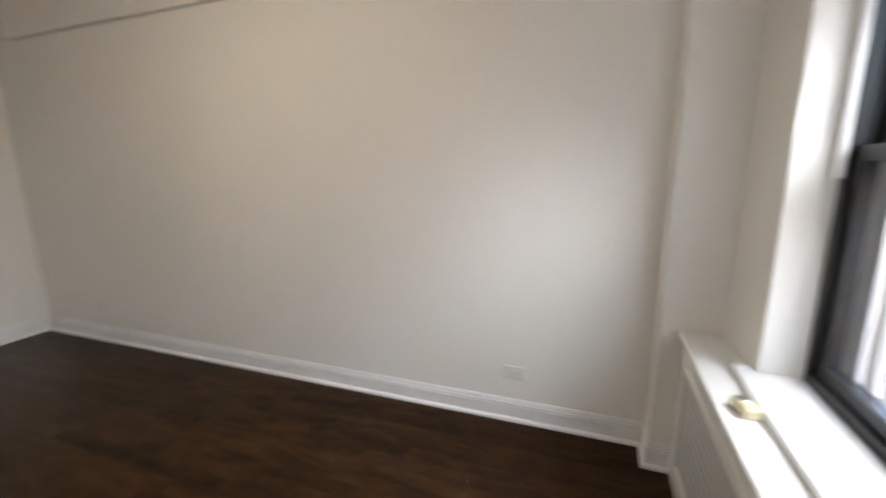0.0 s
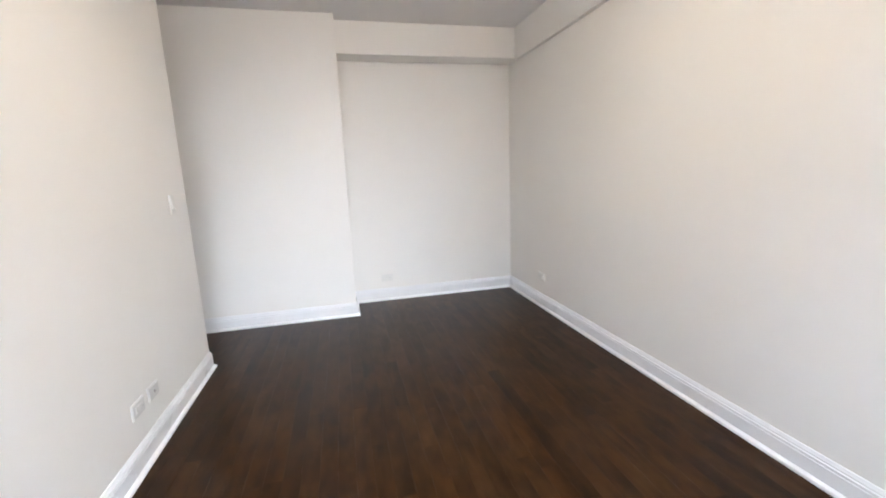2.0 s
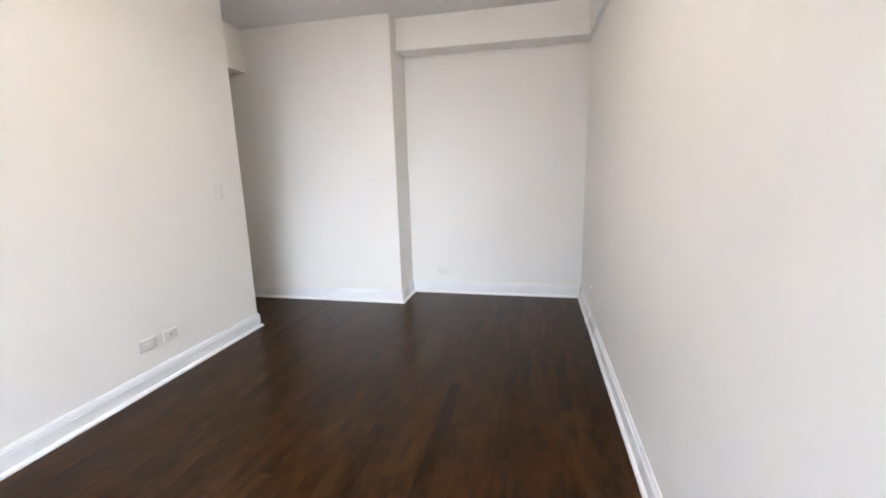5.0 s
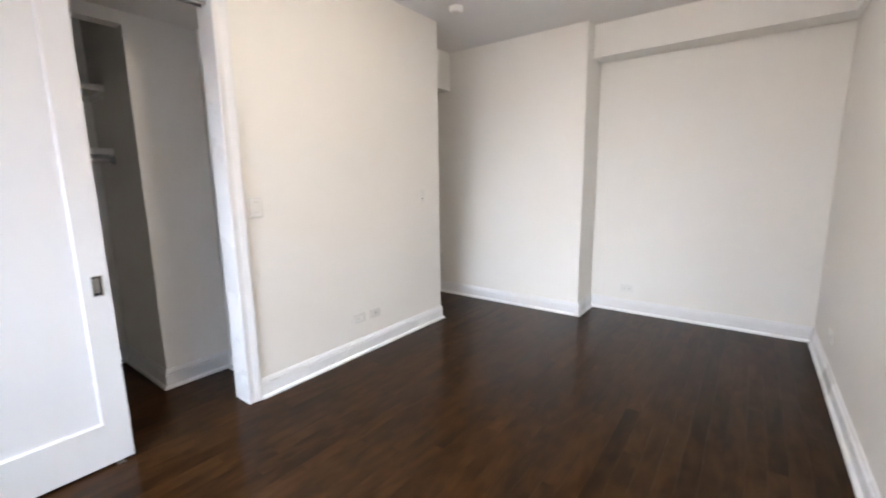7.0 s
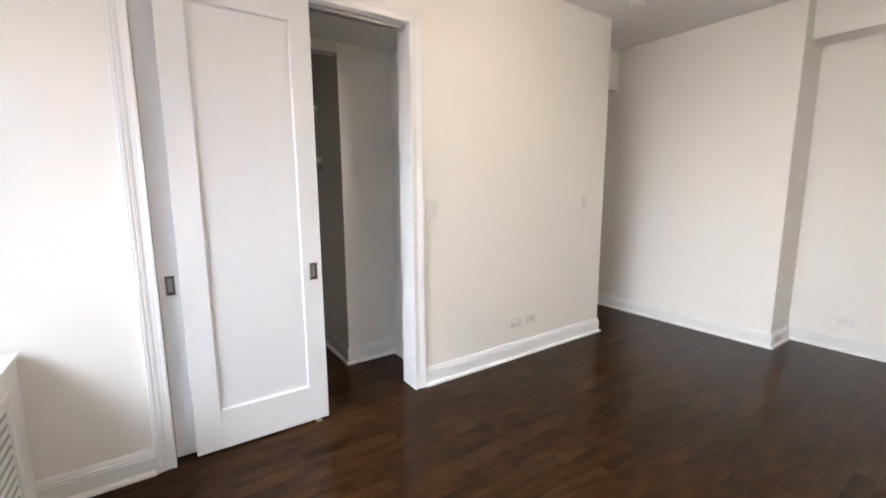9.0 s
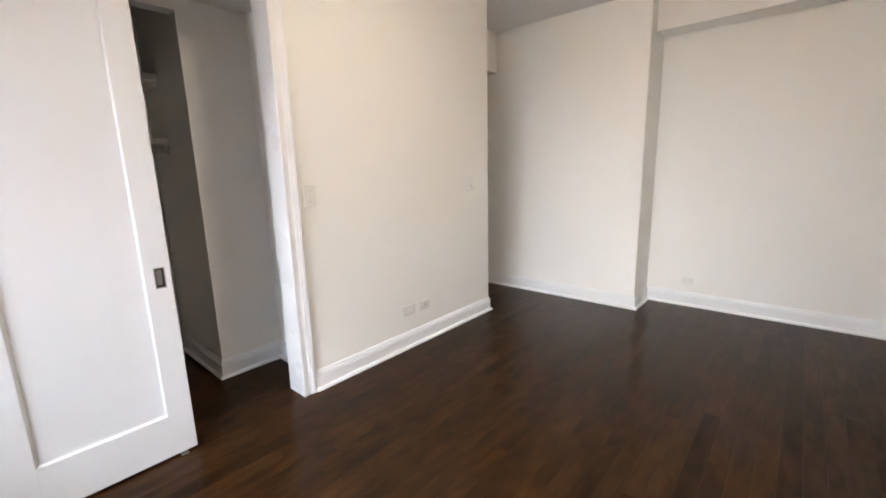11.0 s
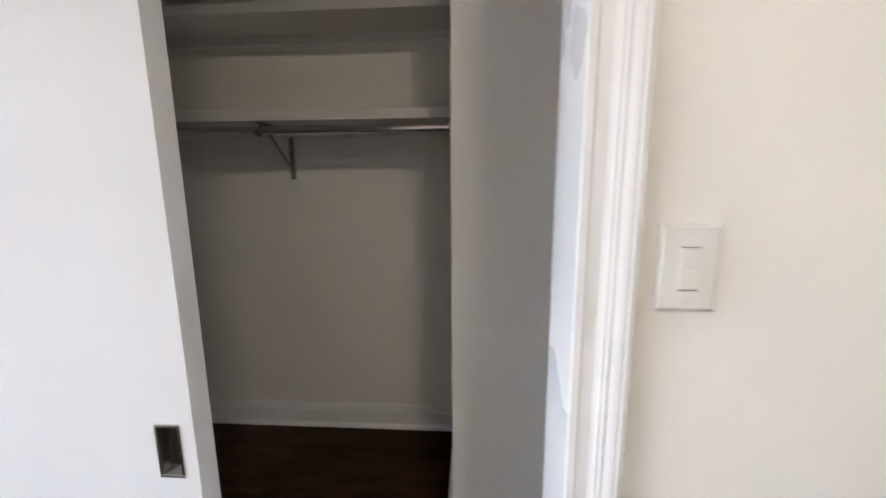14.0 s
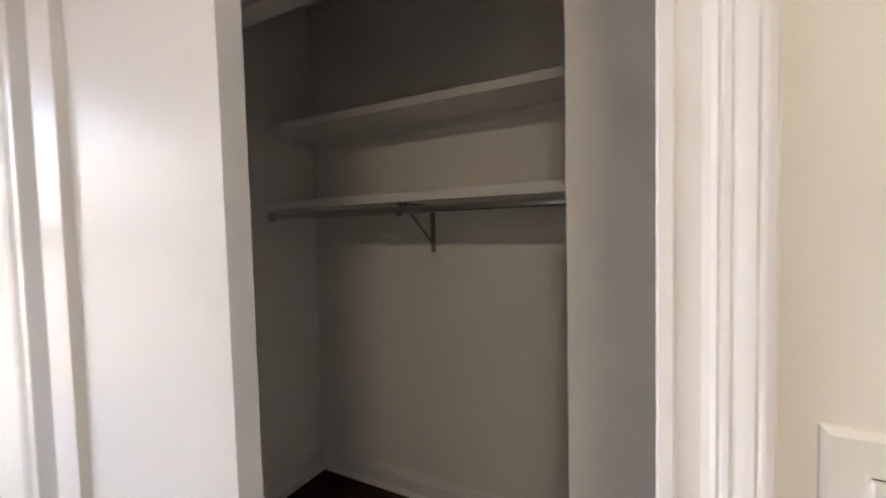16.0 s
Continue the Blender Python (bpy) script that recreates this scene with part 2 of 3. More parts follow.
structure("wall_jut", box((HALL_X, JUT_Y, LOW), (JUT_X, FAR + 0.12, TOP), 0.003), WALL,
          "off-white painted wall block that projects into the room", "wall")
structure("soffit_far", box((JUT_X, 4.586, 2.482), (RIGHT, FAR, TOP), 0.003), WALL,
          "off-white painted soffit box over the recess", "soffit")
structure("wall_left", boxes(((INNER, OUT, LOW), (LEFT, DOOR_L - JAMB, TOP)),
                             ((INNER, DOOR_L - JAMB, DOOR_H + JAMB), (LEFT, DOOR_R + JAMB, TOP)),
                             ((INNER, DOOR_R + JAMB, LOW), (LEFT, HALL_Y, TOP))), WALL,
          "off-white painted partition wall with a closet opening", "wall")
structure("wall_hall", box((HALL_X, HALL_Y - 0.11, LOW), (INNER, HALL_Y, TOP)), WALL, "off-white painted hallway side wall", "wall")
structure("wall_hall_end", box((HALL_X - 0.12, HALL_Y - 0.11, LOW), (HALL_X, FAR + 0.12, TOP)), WALL, "off-white painted hallway end wall", "wall")
structure("soffit_hall", box((HALL_X, HALL_Y, 2.365), (-0.985, JUT_Y, TOP), 0.003), WALL,
          "off-white painted dropped soffit over the hallway", "soffit")
structure("wall_pilaster", box((2.219, NEAR, LOW), (RIGHT, -0.168, TOP), 0.003), WALL,
          "off-white painted corner pilaster beside the window", "wall")
structure("wall_window", boxes(((LEFT, OUT, LOW), (RIGHT, NEAR, WIN_B - 0.02)),
                               ((LEFT, OUT, WIN_T), (RIGHT, NEAR, TOP)),
                               ((LEFT, OUT, WIN_B - 0.02), (WIN_L, NEAR, WIN_T)),
                               ((WIN_R, OUT, WIN_B - 0.02), (RIGHT, NEAR, WIN_T))), WALL,
          "off-white painted outer wall with a wide window opening", "wall")
structure("wall_closet_back", box((BACK - 0.1, CLOSET_L - 0.1, LOW), (BACK, BLOCK_Y, TOP)), WALL, "off-white painted closet back wall", "wall")
structure("wall_closet_left", box((BACK, CLOSET_L - 0.1, LOW), (INNER, CLOSET_L, TOP)), WALL, "off-white painted closet side wall", "wall")
structure("wall_closet_right", box((BLOCK_X, CLOSET_R, LOW), (INNER, CLOSET_R + 0.1, TOP)), WALL, "off-white painted closet side wall beside the block", "wall")
structure("wall_closet_block", box((BACK - 0.1, BLOCK_Y, LOW), (BLOCK_X, CLOSET_R + 0.1, TOP), 0.003), WALL,
          "off-white painted block that projects into the closet", "wall")
structure("header_closet", box((BLOCK_X - 0.10, CLOSET_L, 2.300), (BLOCK_X, BLOCK_Y, TOP)), WALL,
          "off-white painted header over the closet shelves", "header")
structure("ceiling_closet", box((BLOCK_X, CLOSET_L, 2.374), (INNER, CLOSET_R, TOP - 0.004)), WALL,
          "off-white painted lowered ceiling inside the closet", "ceiling")

BASE = [(0, LOW), (0.031, LOW), (0.031, 0.007), (0.028, 0.014), (0.019, 0.020), (0.014, 0.023), (0.014, 0.090), (0.011, 0.093),
        (0.011, 0.097), (0.015, 0.099), (0.015, 0.107), (0.010, 0.110), (0.010, 0.116), (0.006, 0.125), (0.004, 0.131), (0, 0.132)]


def baseboard(points, side):
    return structure("baseboard", sweep(points, BASE, side), TRIM, "white moulded baseboard with a shoe strip", "baseboard")


baseboard([(2.219, -0.262), (2.219, -0.168), (RIGHT, -0.168), (RIGHT, FAR), (JUT_X, FAR), (JUT_X, JUT_Y), (HALL_X, JUT_Y)], 1)
baseboard([(HALL_X, HALL_Y), (LEFT, HALL_Y), (LEFT, DOOR_R + 0.084)], 1)
baseboard([(LEFT, DOOR_L - 0.084), (LEFT, -0.262)], 1)
baseboard([(INNER, CLOSET_R), (BLOCK_X, CLOSET_R), (BLOCK_X, BLOCK_Y), (BACK, BLOCK_Y), (BACK, CLOSET_L), (INNER, CLOSET_L)], 1)

# ---- closet doorway ----
doorframe = thing("doorframe", (LEFT, DOOR_R, 0), "white moulded casing and jambs round the closet opening", "door frame", "structure")
CASE = [(0, 0), (0, 0.012), (0.002, 0.0145), (0.013, 0.0145), (0.016, 0.0118), (0.034, 0.0115), (0.040, 0.0130), (0.0445, 0.0155), (0.0460, 0.0142),
        (0.0475, 0.0142), (0.0490, 0.0162), (0.0535, 0.0166), (0.0550, 0.0150), (0.0565, 0.0150), (0.0580, 0.0168), (0.0640, 0.0188), (0.0700, 0.0196),
        (0.0725, 0.0178), (0.0745, 0.0196), (0.0770, 0.0196), (0.0830, 0.0185), (0.0840, 0.0170), (0.0840, 0)]


def casing(a, b, into, lo_mitre, hi_mitre):
    """One casing board on the wall x = LEFT from a to b (y, z); its width grows along into (y, z), with mitred ends."""
    bm = bmesh.new()
    a, b, w = Vector(a), Vector(b), Vector(into)
    along = (b - a).normalized()
    ends = []
    for p, cut, way in ((a, lo_mitre, -1), (b, hi_mitre, 1)):
        ends.append([bm.verts.new((LEFT + d, *(p + w * u + along * way * (u if cut else 0)))) for u, d in CASE])
    for k in range(len(CASE)):
        j = (k + 1) % len(CASE)
        bm.faces.new((ends[0][k], ends[0][j], ends[1][j], ends[1][k]))
    bm.faces.new(ends[0])
    bm.faces.new(list(reversed(ends[1])))
    return bm


part("side_casing", casing((DOOR_R, 0.0), (DOOR_R, DOOR_H), (1, 0), False, True), TRIM, doorframe)
part("side_casing", casing((DOOR_L, 0.0), (DOOR_L, DOOR_H), (-1, 0), False, True), TRIM, doorframe)
part("head_casing", casing((DOOR_L, DOOR_H), (DOOR_R, DOOR_H), (0, 1), True, True), TRIM, doorframe)
part("jamb", box((INNER - 0.003, DOOR_R, 0), (LEFT, DOOR_R + JAMB, DOOR_H)), TRIM, doorframe)
part("jamb", box((INNER - 0.003, DOOR_L - JAMB, 0), (LEFT, DOOR_L, DOOR_H)), TRIM, doorframe)
part("head_jamb", box((INNER - 0.003, DOOR_L - JAMB, DOOR_H), (LEFT, DOOR_R + JAMB, DOOR_H + JAMB)), TRIM, doorframe)
part("track", boxes(((-0.58, DOOR_L, DOOR_H - 0.018), (-0.576, DOOR_R, DOOR_H)),
                    ((-0.632, DOOR_L, DOOR_H - 0.018), (-0.628, DOOR_R, DOOR_H))), STEEL, doorframe, "grey metal sliding track")


def flush_pull(x, y, z, parent):
    """Rectangular recessed pull: a raised rim round a dished cup."""
    w, h, rim = 0.022, 0.049, 0.005
    bm = bmesh.new()
    for a, b in (((y - w, z - h), (y + w, z - h + rim)), ((y - w, z + h - rim), (y + w, z + h)),
                 ((y - w, z - h + rim), (y - w + rim, z + h - rim)), ((y + w - rim, z - h + rim), (y + w, z + h - rim))):
        add_box(bm, (x - 0.001, *a), (x + 0.0025, *b), 0.0008, 1)
    pull = part("flush_pull", bm, CHROME, parent, "polished nickel rectangular flush pull")
    bm = bmesh.new()
    outer = [(y - w + rim, z - h + rim), (y + w - rim, z - h + rim), (y + w - rim, z + h - rim), (y - w + rim, z + h - rim)]
    o = [bm.verts.new((x + 0.0012, *p)) for p in outer]
    i = [bm.verts.new((x - 0.011, y + (p[0] - y) * 0.62, z + (p[1] - z) * 0.80)) for p in outer]
    for k in range(4):
        bm.faces.new((o[k], o[(k + 1) % 4], i[(k + 1) % 4], i[k]))
    bm.faces.new(i)
    part("cup", bm, CUP, pull)


def sliding_door(name, x, y0, y1, pulls, label):
    """Shaker door: front face at x, 46 mm thick, with one long recessed panel."""
    z0, z1, thick = 0.014, 2.330, 0.046
    door = thing(name, (x, (y0 + y1) / 2, z0), label, "door", "structure")
    a, b, c, d = y0 + 0.117, y1 - 0.105, z0 + 0.209, z1 - 0.125
    holes = [(p - 0.022, p + 0.022) for p in pulls]
    for lo, hi in ((y0, a), (b, y1)):
        bm = bmesh.new()
        cut = [hh for hh in holes if lo < hh[0] < hi]
        if cut:
            zl, zh = 0.901 - 0.049, 0.901 + 0.049
            for piece in (((lo, z0), (hi, zl)), ((lo, zh), (hi, z1)), ((lo, zl), (cut[0][0], zh)), ((cut[0][1], zl), (hi, zh))):
                add_box(bm, (x - thick, *piece[0]), (x, *piece[1]))
            add_box(bm, (x - thick, cut[0][0], zl), (x - 0.014, cut[0][1], zh))
            bmesh.ops.remove_doubles(bm, verts=bm.verts, dist=1e-5)
        else:
            add_box(bm, (x - thick, lo, z0), (x, hi, z1), 0.0015, 1)
        part("stile", bm, DOOR, door)
    for lo, hi in ((z0, c), (d, z1)):
        part("rail", box((x - thick, a, lo), (x, b, hi)), DOOR, door)
    bm = bmesh.new()
    ring = [(a, c), (b, c), (b, d), (a, d)]
    o = [bm.verts.new((x - 0.001, *p)) for p in ring]
    i = [bm.verts.new((x - 0.018, p[0] + (0.012 if k in (0, 3) else -0.005), p[1] + (0.005 if k < 2 else -0.005))) for k, p in enumerate(ring)]
    for k in range(4):
        bm.faces.new((o[k], o[(k + 1) % 4], i[(k + 1) % 4], i[k]))
    bm.faces.new(i)
    back = [bm.verts.new((x - 0.034, *p)) for p in ring]
    for k in range(4):
        bm.faces.new((o[k], back[k], back[(k + 1) % 4], o[(k + 1) % 4]))
    bm.faces.new(list(reversed(back)))
    part("panel", bm, DOOR, door)
    for p in pulls:
        flush_pull(x, p, 0.901, door)
    return door


sliding_door("door_1", -0.527, 0.324, 1.004, [0.958], "white painted sliding closet door with one recessed panel, pushed open")
sliding_door("door_2", -0.580, 0.238, 0.930, [0.284], "white painted sliding closet door stacked behind the other one")
guide = thing("floor_guide", (-0.55, 0.95, 0), "small worn floor guide under the sliding door", "door guide")
part("plate", box((-0.60, 0.928, 0), (-0.515, 0.962, 0.003), 0.001, 1), STEEL, guide)
part("fin", box((-0.554, 0.932, 0.003), (-0.546, 0.958, 0.013), 0.001, 1), BEIGE, guide)

# ---- closet fittings ----


def shelf(z0, z1, front, label):
    ob = thing("closet_shelf", ((BACK + front) / 2, 0.58, z0), label, "shelf", "", "closet shelves")
    part("board", box((BACK, CLOSET_L, z0), (front, BLOCK_Y, z1), 0.002), SHELF, ob)
    part("back_cleat", box((BACK, CLOSET_L, z0 - 0.038), (BACK + 0.018, BLOCK_Y, z0), 0.002), SHELF, ob)
    part("side_cleat", box((BACK + 0.018, CLOSET_L, z0 - 0.042), (front - 0.03, CLOSET_L + 0.018, z0), 0.002), SHELF, ob)
    part("side_cleat", box((BACK + 0.018, BLOCK_Y - 0.018, z0 - 0.042), (front - 0.03, BLOCK_Y, z0), 0.002), SHELF, ob)
    return ob


shelf(1.568, 1.610, -1.622, "white painted lower closet shelf above the rod")
shelf(1.985, 2.025, -1.660, "white painted upper closet shelf, empty")

closet_rod = thing("closet_rod", (-1.645, 0.58, 1.533), "polished metal hanging rod under the closet shelf", "closet rod")
part("tube", rod((-1.645, CLOSET_L, 1.533), (-1.645, BLOCK_Y, 1.533), 0.0162, 20), CHROME, closet_rod, smooth=False)
for y, s in ((CLOSET_L, 1), (BLOCK_Y, -1)):
    part("flange", rod((-1.645, y, 1.533), (-1.645, y + s * 0.006, 1.533), 0.03, 24), STEEL, closet_rod)
    part("socket", rod((-1.645, y + s * 0.006, 1.533), (-1.645, y + s * 0.03, 1.533), 0.019, 20), STEEL, closet_rod)

bracket = thing("shelf_bracket", (BACK, 0.580, 1.33), "grey steel shelf and rod bracket on the closet wall", "bracket")
part("upright", box((BACK, 0.568, 1.325), (BACK + 0.009, 0.592, 1.559), 0.002), BRACKET, bracket)
part("arm", box((BACK + 0.008, 0.572, 1.559), (-1.636, 0.588, 1.568), 0.002), BRACKET, bracket)
part("brace", rod((BACK + 0.006, 0.580, 1.370), (-1.690, 0.580, 1.561), 0.0065, 10), BRACKET, bracket)
bm = bmesh.new()
for k in range(9):
    a0, a1 = radians(160 + k * 22), radians(160 + (k + 1) * 22)
    rod((-1.645 + 0.018 * math.cos(a0), 0.580, 1.533 + 0.018 * math.sin(a0)),
        (-1.645 + 0.018 * math.cos(a1), 0.580, 1.533 + 0.018 * math.sin(a1)), 0.009, 8, bm)
rod((-1.662, 0.580, 1.539), (-1.655, 0.580, 1.564), 0.006, 8, bm)
part("hook", bm, BRACKET, bracket)
for z in (1.345, 1.50):
    part("screw", lathe([(0.005, 0), (0.005, 0.001), (0.003, 0.003)], (BACK + 0.008, 0.580, z), "X", 10), BRACKET, bracket)
backing = thing("wall_anchor", (BACK, 0.580, 1.283), "small painted wall plate below the shelf bracket", "wall plate")
part("plate", box((BACK, 0.548, 1.280), (BACK + 0.022, 0.612, 1.330), 0.003), TRIM, backing)

# ---- plates on the walls ----


def plate(bm, n, y, z, wide, high):
    """A bevelled cover plate against a wall; n maps (out, along, up) to the world."""
    ring = [(y - wide / 2, z - high / 2), (y + wide / 2, z - high / 2), (y + wide / 2, z + high / 2), (y - wide / 2, z + high / 2)]
    levels = []
    for out, inset in ((0, 0), (0.003, 0), (0.006, 0.005)):
        levels.append([bm.verts.new(n(out, p[0] + inset * (1 if p[0] < y else -1), p[1] + inset * (1 if p[1] < z else -1))) for p in ring])
    for one, two in zip(levels, levels[1:]):
        for k in range(4):
            bm.faces.new((one[k], one[(k + 1) % 4], two[(k + 1) % 4], two[k]))
    bm.faces.new(levels[0])
    bm.faces.new(levels[-1])
    return bm


def on_left(out, along, up):
    return (LEFT + 1.4 * out, along, up)


def on_right(out, along, up):
    return (RIGHT - 1.4 * out, along, up)


def on_far(out, along, up):
    return (along, FAR - 1.4 * out, up)


def block(n, o0, o1, a0, a1, z0, z1, bevel=0.0):
    p, q = n(o0, a0, z0), n(o1, a1, z1)
    return box([min(i, j) for i, j in zip(p, q)], [max(i, j) for i, j in zip(p, q)], bevel, 1)


def wall_plate(name, n, along, z, wide, high, label, category, mat=PLASTIC):
    ob = thing(name, n(0, along, z), label, category)
    part("cover_plate", plate(bmesh.new(), n, along, z, wide, high), mat, ob)
    return ob


def light_switch(n, along, z, wide, high, label):
    ob = wall_plate("light_switch", n, along, z, wide, high, label, "switch")
    part("rocker_frame", block(n, 0.006, 0.0070, along - 0.0160, along + 0.0160, z - 0.0325, z + 0.0325, 0.0006), PLASTIC, ob)
    bm = bmesh.new()
    pr = [(0.0070, -0.0285), (0.0092, -0.0285), (0.0080, 0.0), (0.0100, 0.0285), (0.0070, 0.0285)]
    sides = [[bm.verts.new(n(o, along + s * 0.0128, z + u)) for o, u in pr] for s in (-1, 1)]
    for k in range(5):
        bm.faces.new((sides[0][k], sides[0][(k + 1) % 5], sides[1][(k + 1) % 5], sides[1][k]))
    bm.faces.new(sides[0])
    bm.faces.new(sides[1])
    part("rocker", bm, PLASTIC, ob)
    for u in (-0.0310, 0.0298):
        part("gap", block(n, 0.0071, 0.0076, along - 0.0130, along + 0.0130, z + u, z + u + 0.0010), DARK, ob)
    for u in (-0.048, 0.048):
        part("screw", block(n, 0.006, 0.0072, along - 0.003, along + 0.003, z + u - 0.003, z + u + 0.003, 0.0008), PLASTIC, ob)
    return ob


def outlet(n, along, z, label, mat=PLASTIC):
    """Decorator receptacle laid on its side."""
    ob = wall_plate("wall_outlet", n, along, z, 0.122, 0.078, label, "outlet", mat)
    part("receptacle", block(n, 0.006, 0.008, along - 0.0335, along + 0.0335, z - 0.0165, z + 0.0165, 0.0008), PLASTIC, ob)
    for s in (-1, 1):
        for u in (-0.006, 0.006):
            part("slot", block(n, 0.0081, 0.0084, along + s * 0.018 - 0.004, along + s * 0.018 + 0.004, z + u - 0.0008, z + u + 0.0008), DARK, ob)
        part("ground_hole", block(n, 0.0081, 0.0084, along + s * 0.027 - 0.002, along + s * 0.027 + 0.002, z - 0.0014, z + 0.0014), DARK, ob)
    return ob


light_switch(on_left, 1.759, 1.220, 0.082, 0.125, "white rocker light switch beside the closet casing")
dimmer = wall_plate("dimmer_switch", on_left, 3.338, 1.232, 0.070, 0.118, "white dimmer switch plate near the wall's end", "switch")
part("insert", block(on_left, 0.006, 0.0085, 3.338 - 0.0165, 3.338 + 0.0165, 1.232 - 0.033, 1.232 + 0.033, 0.001), PLASTIC, dimmer)
part("slide_track", block(on_left, 0.0085, 0.0090, 3.338 - 0.012, 3.338 + 0.012, 1.232 - 0.030, 1.232 - 0.020), STEEL, dimmer, "grey slider track")
part("slider_knob", block(on_left, 0.0088, 0.0135, 3.338 - 0.002, 3.338 + 0.007, 1.232 - 0.032, 1.232 - 0.018, 0.001), PLASTIC, dimmer)
outlet(on_left, 2.536, 0.300, "white horizontal wall outlet above the baseboard", OUTLET)
coax = wall_plate("cable_outlet", on_left, 2.704, 0.300, 0.112, 0.075, "white wall plate with a cable socket", "outlet", OUTLET)
part("socket", lathe([(0.009, 0.006), (0.009, 0.010), (0.005, 0.010), (0.005, 0.015)], on_left(0, 2.704, 0.300), "X", 16), STEEL, coax)
outlet(on_right, 0.517, 0.298, "white horizontal wall outlet near the window")
outlet(on_right, 4.055, 0.305, "white horizontal wall outlet near the far corner")
outlet(on_far, 0.925, 0.250, "white horizontal wall outlet in the recess")

detector = thing("smoke_detector", (-0.215, 3.455, TOP), "round white smoke detector on the ceiling", "smoke detector")
part("base", lathe([(0.060, 0), (0.062, -0.004), (0.062, -0.012)], (-0.215, 3.455, TOP)), PLASTIC, detector)
part("cover", lathe([(0.056, -0.012), (0.058, -0.018), (0.052, -0.034), (0.035, -0.042), (0.008, -0.043)], (-0.215, 3.455, TOP)), PLASTIC, detector)

LAMP = (0.93, 1.98, TOP)
ceiling_light = thing("ceiling_light", LAMP, "round opal glass ceiling light, switched on", "ceiling light")
part("canopy", lathe([(0.17, 0), (0.175, -0.008), (0.175, -0.022), (0.165, -0.026)], LAMP), STEEL, ceiling_light)
part("shade", lathe([(0.165, -0.026), (0.163, -0.05), (0.145, -0.078), (0.11, -0.098), (0.06, -0.110), (0.012, -0.113)], LAMP, "Z", 40), OPAL, ceiling_light, "glowing opal glass")
part("finial", lathe([(0.012, -0.113), (0.013, -0.120), (0.006, -0.130)], LAMP, "Z", 12), STEEL, ceiling_light)

# ---- window, sill and radiator cover ----
window = thing("window_1", (WIN_L, -0.58, WIN_B), "wide black-framed double-hung window with clear panes", "window", "structure")
WY0, WY1 = -0.665, -0.545
part("outer_frame", boxes(((WIN_L, WY0, WIN_B), (WIN_R, WY1, WIN_B + 0.045)), ((WIN_L, WY0, WIN_T - 0.04), (WIN_R, WY1, WIN_T)),
                          ((WIN_L, WY0, WIN_B + 0.045), (WIN_L + 0.035, WY1, WIN_T - 0.04)),
                          ((WIN_R - 0.035, WY0, WIN_B + 0.045), (WIN_R, WY1, WIN_T - 0.04)),
                          ((0.635, WY0, WIN_B + 0.045), (0.695, WY1, WIN_T - 0.04))), BLACK, window)
for x0, x1 in ((WIN_L + 0.035, 0.635), (0.695, WIN_R - 0.035)):
    for z0, z1, y0, y1 in ((WIN_B + 0.045, 1.505, -0.600, -0.560), (1.465, WIN_T - 0.04, -0.645, -0.605)):
        s = 0.045
        sash = part("sash", boxes(((x0, y0, z0), (x1, y1, z0 + s)), ((x0, y0, z1 - s), (x1, y1, z1)),
                                  ((x0, y0, z0 + s), (x0 + s, y1, z1 - s)), ((x1 - s, y0, z0 + s), (x1, y1, z1 - s))), BLACK, window)
        pane = part("pane", box((x0 + s, (y0 + y1) / 2 - 0.003, z0 + s), (x1 - s, (y0 + y1) / 2 + 0.003, z1 - s)), GLASS, sash)
        pane.visible_shadow = False
    part("sash_lock", box(((x0 + x1) / 2 - 0.03, -0.590, 1.505), ((x0 + x1) / 2 + 0.03, -0.565, 1.522), 0.004), BLACK, window)
    part("screen_frame", boxes(((x0 + 0.03, -0.690, WIN_B + 0.03), (x0 + 0.075, -0.670, 1.47)), ((x1 - 0.075, -0.690, WIN_B + 0.03), (x1 - 0.03, -0.670, 1.47)),
                               ((x0 + 0.075, -0.690, 1.40), (x1 - 0.075, -0.670, 1.47))), TRIM, window, "pale outer screen frame")
part("side_stop", box((WIN_R - 0.034, -0.542, 1.41), (WIN_R - 0.006, -0.520, WIN_T), 0.002), TRIM, window, "white plastic side stop")

sill = tagged(part("window_sill", box((-0.502, -0.543, 0.722), (WIN_R + 0.06, -0.352, 0.746), 0.006, 3), TRIM),
              "thick white painted window stool", "sill", "", "structure")

cover = thing("radiator_cover", (0.85, -0.33, 0), "white painted radiator cover under the window", "radiator cover")
part("top", box((-0.502, NEAR, 0.698), (2.216, -0.238, 0.720), 0.005, 3), COVER, cover, "glossy white ledge")
part("front_panel", box((LEFT + 0.002, -0.280, 0.0), (2.217, -0.262, 0.698)), COVER, cover)
FX = [-0.40, 0.45, 1.28, 2.10]
for x0, x1 in zip(FX, FX[1:]):
    a, b = x0 + 0.03, x1 - 0.03
    bm = bmesh.new()
    for lo, hi in (((a, 0.12), (b, 0.145)), ((a, 0.585), (b, 0.61)), ((a, 0.145), (a + 0.025, 0.585)), ((b - 0.025, 0.145), (b, 0.585))):
        add_box(bm, (lo[0], -0.2625, lo[1]), (hi[0], -0.250, hi[1]), 0.003, 1)
    part("panel_moulding", bm, COVER, cover)
    for k in range(9):
        z = 0.20 + 0.042 * k
        louver = box((a + 0.05, -0.262, z), (b - 0.05, -0.2585, z + 0.012), 0.001, 1)
        part("louver", louver, STEEL, cover)

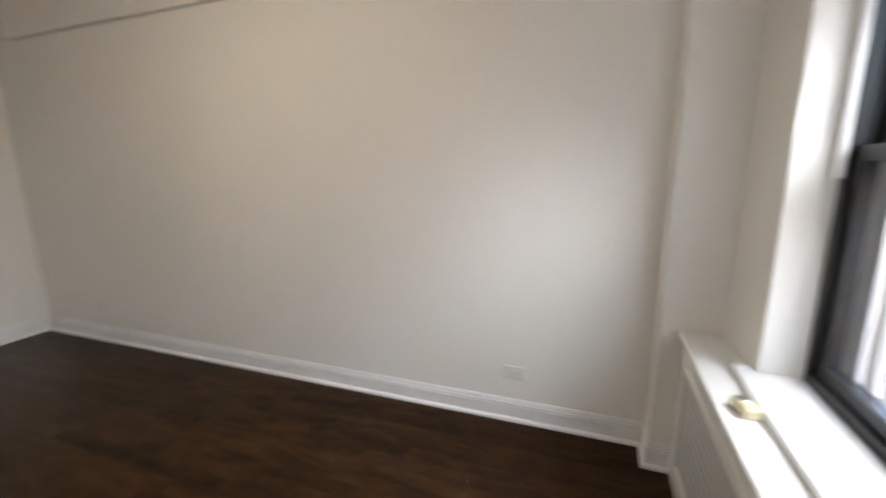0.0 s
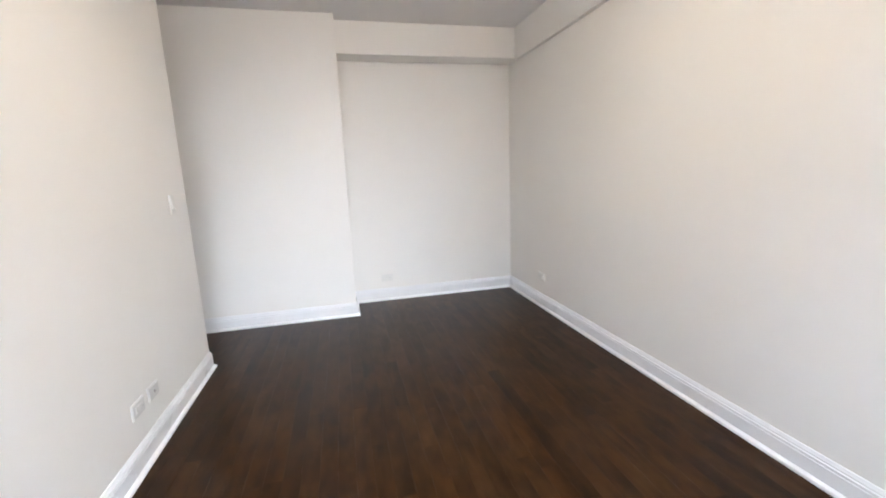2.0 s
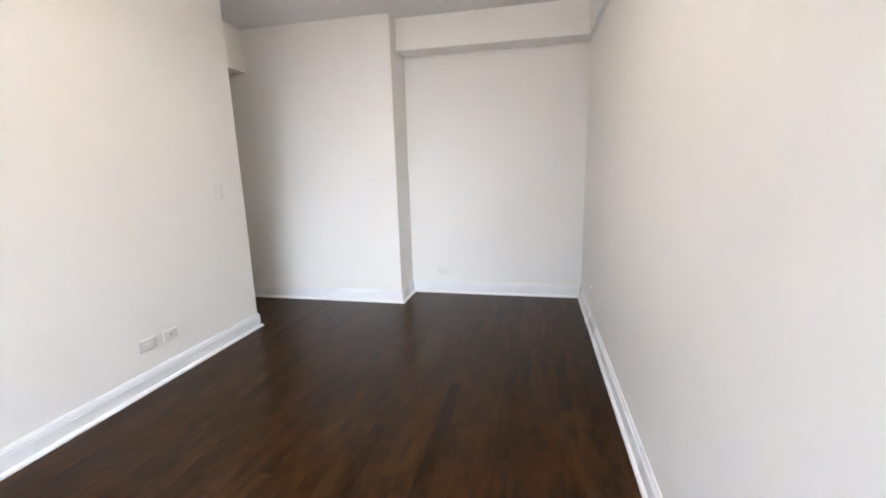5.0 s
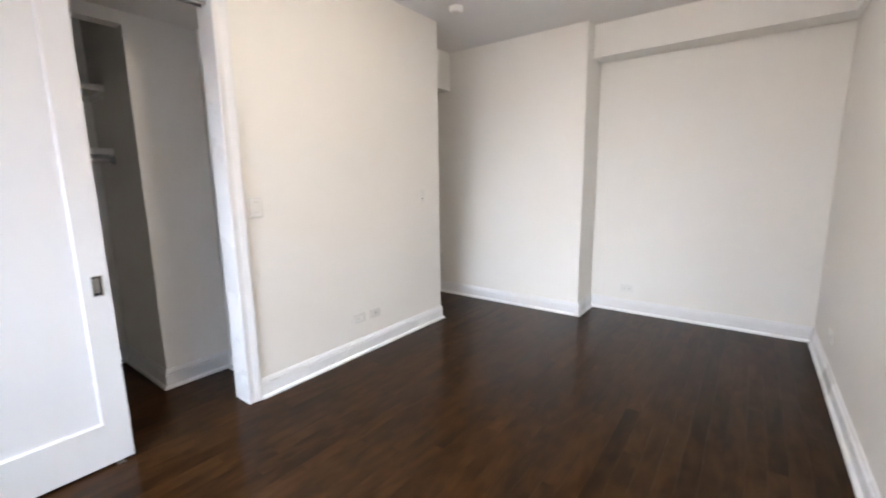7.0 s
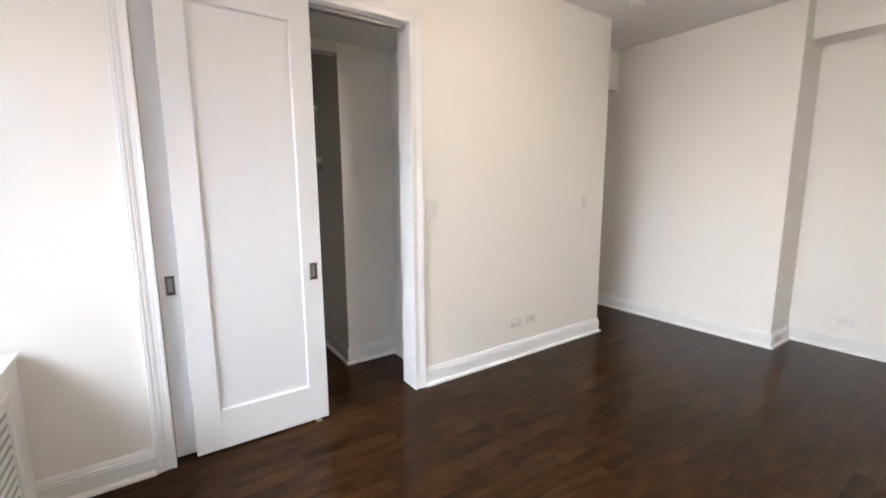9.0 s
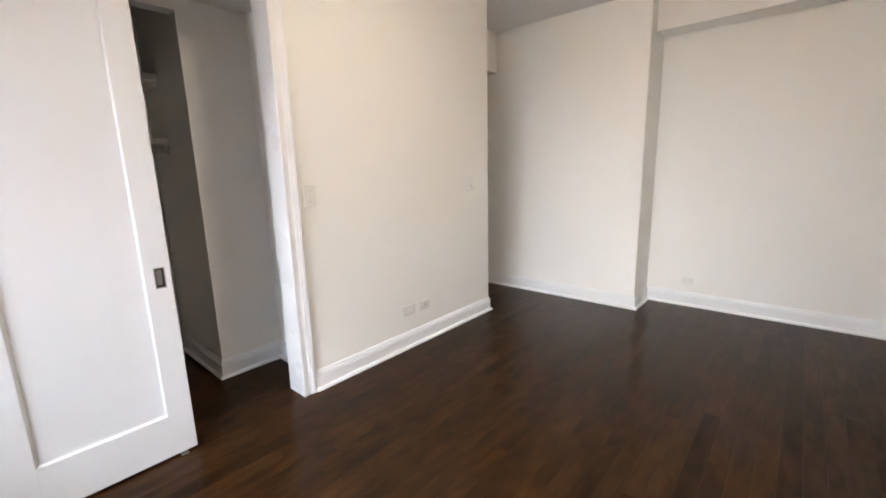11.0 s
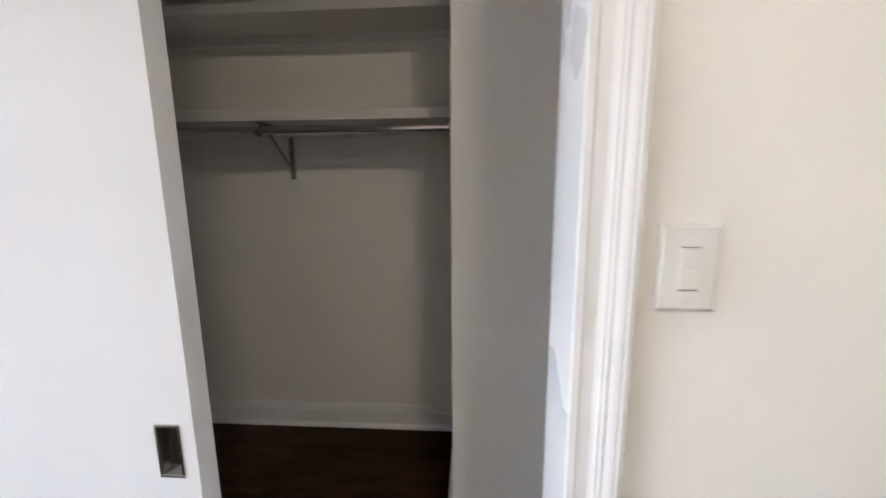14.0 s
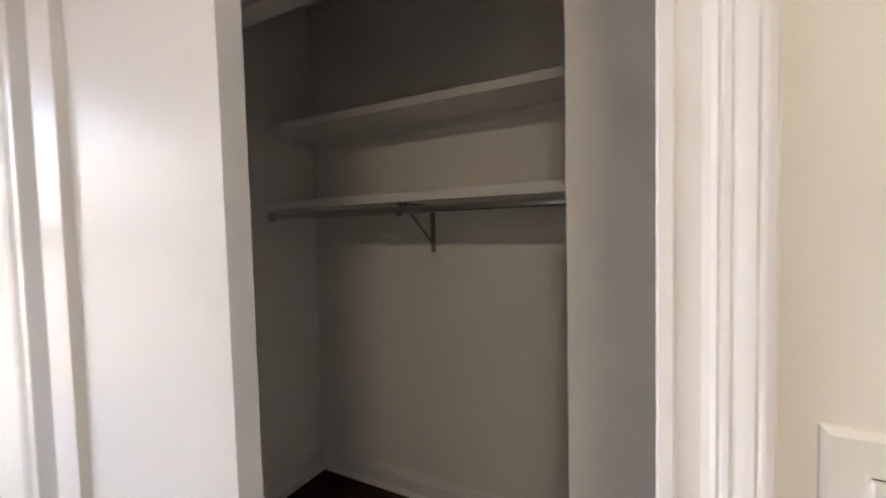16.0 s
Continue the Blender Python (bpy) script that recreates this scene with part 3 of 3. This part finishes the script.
lock = thing("sill_block", (1.575, -0.315, 0.720), "small cream plastic block with a metal plate on the sill", "block")
turn = pose(1.575, -0.315, 0.720, 0, 0, 12)
bm = box((-0.042, -0.026, 0), (0.042, 0.026, 0.034), 0.008, 3)
bmesh.ops.transform(bm, matrix=turn, verts=bm.verts)
part("body", bm, BEIGE, lock)
bm = box((0.004, -0.018, 0.034), (0.036, 0.018, 0.037), 0.001, 1)
bmesh.ops.transform(bm, matrix=turn, verts=bm.verts)
part("metal_plate", bm, STEEL, lock)

# ---- outside ----
structure("ground", box((-150, -300, -9.2), (150, 150, -9.0)), ASPHALT, "grey asphalt street ground", "ground")
house = thing("apartment_building", (0, -15, -9), "red brick apartment building across the street", "building")
part("wall", box((-22, -24, -9), (24, -15, 3.5)), BRICK, house)
part("cornice", box((-22.2, -24.2, 3.5), (24.2, -14.7, 4.1), 0.08), STONE, house)
for k in range(4):
    z = -7.6 + 2.9 * k
    part("stone_band", box((-22, -15.0, z - 0.75), (24, -14.94, z - 0.50), 0.01, 1), STONE, house)
    for j in range(15):
        x = -20 + 2.9 * j
        win = part("window", boxes(((x, -15.0, z), (x + 1.3, -14.95, z + 0.08)), ((x, -15.0, z + 1.62), (x + 1.3, -14.95, z + 1.7)),
                                   ((x, -15.0, z + 0.08), (x + 0.08, -14.95, z + 1.62)), ((x + 1.22, -15.0, z + 0.08), (x + 1.3, -14.95, z + 1.62)),
                                   ((x + 0.08, -15.0, z + 0.82), (x + 1.22, -14.95, z + 0.89))), TRIM, house)
        part("pane", box((x + 0.08, -15.0, z + 0.08), (x + 1.22, -14.985, z + 1.62)), PANE, win)
        part("sill", box((x - 0.08, -15.0, z - 0.12), (x + 1.38, -14.86, z)), STONE, win)

# ---- floor boards ----
floor = structure("floor", boxes(((INNER, OUT, -0.10), (RIGHT + 0.12, FAR + 0.12, -0.016)),
                                 ((BACK - 0.1, CLOSET_L - 0.1, -0.10), (INNER, CLOSET_R + 0.1, -0.016)),
                                 ((HALL_X - 0.12, HALL_Y - 0.11, -0.10), (INNER, FAR + 0.12, -0.016))), SUB,
                  "dark stained oak strip floor with a satin finish", "floor")
WIDE = 0.083
rng = random.Random(7)
boards = {}


def board_mesh(length):
    """One floor board along y from 0, with eased top edges, its top at height 0."""
    key = round(length, 2)
    if key not in boards:
        w, n, e = WIDE / 2 - 0.0001, key - 0.0001, 0.0003
        lo = [(-w, 0.0002, -0.016), (w, 0.0002, -0.016), (w, n, -0.016), (-w, n, -0.016)]
        mid = [(x, y, -e) for x, y, _ in lo]
        top = [(x * (1 - e / w), y, 0) for x, y, _ in lo]
        faces = [(8, 9, 10, 11)]
        for s in (0, 4):
            faces += [(s + k, s + (k + 1) % 4, s + 4 + (k + 1) % 4, s + 4 + k) for k in range(4)]
        me = bpy.data.meshes.new("floor_board")
        me.from_pydata(lo + mid + top, [], faces)
        me.materials.append(OAK)
        boards[key] = me
    return boards[key]


strips = math.ceil((RIGHT - HALL_X) / WIDE)
for s in range(strips):
    x = RIGHT - (s + 0.5) * WIDE
    if x > INNER - WIDE / 2:
        spans = [(NEAR, FAR)]
    elif x > BACK:
        spans = [(CLOSET_L, CLOSET_R), (HALL_Y, JUT_Y)]
    else:
        spans = [(HALL_Y, JUT_Y)]
    for y0, y1 in spans:
        y = y0
        first = True
        while y < y1 - 0.01:
            length = round(rng.uniform(0.3, 1.2) if first else rng.uniform(0.55, 1.5), 2)
            first = False
            if y1 - y - length < 0.2:
                length = round(y1 - y, 2)
            ob = new("floor_board", board_mesh(length))
            ob.parent = floor
            ob.location = (x, y, 0.0)
            y += length
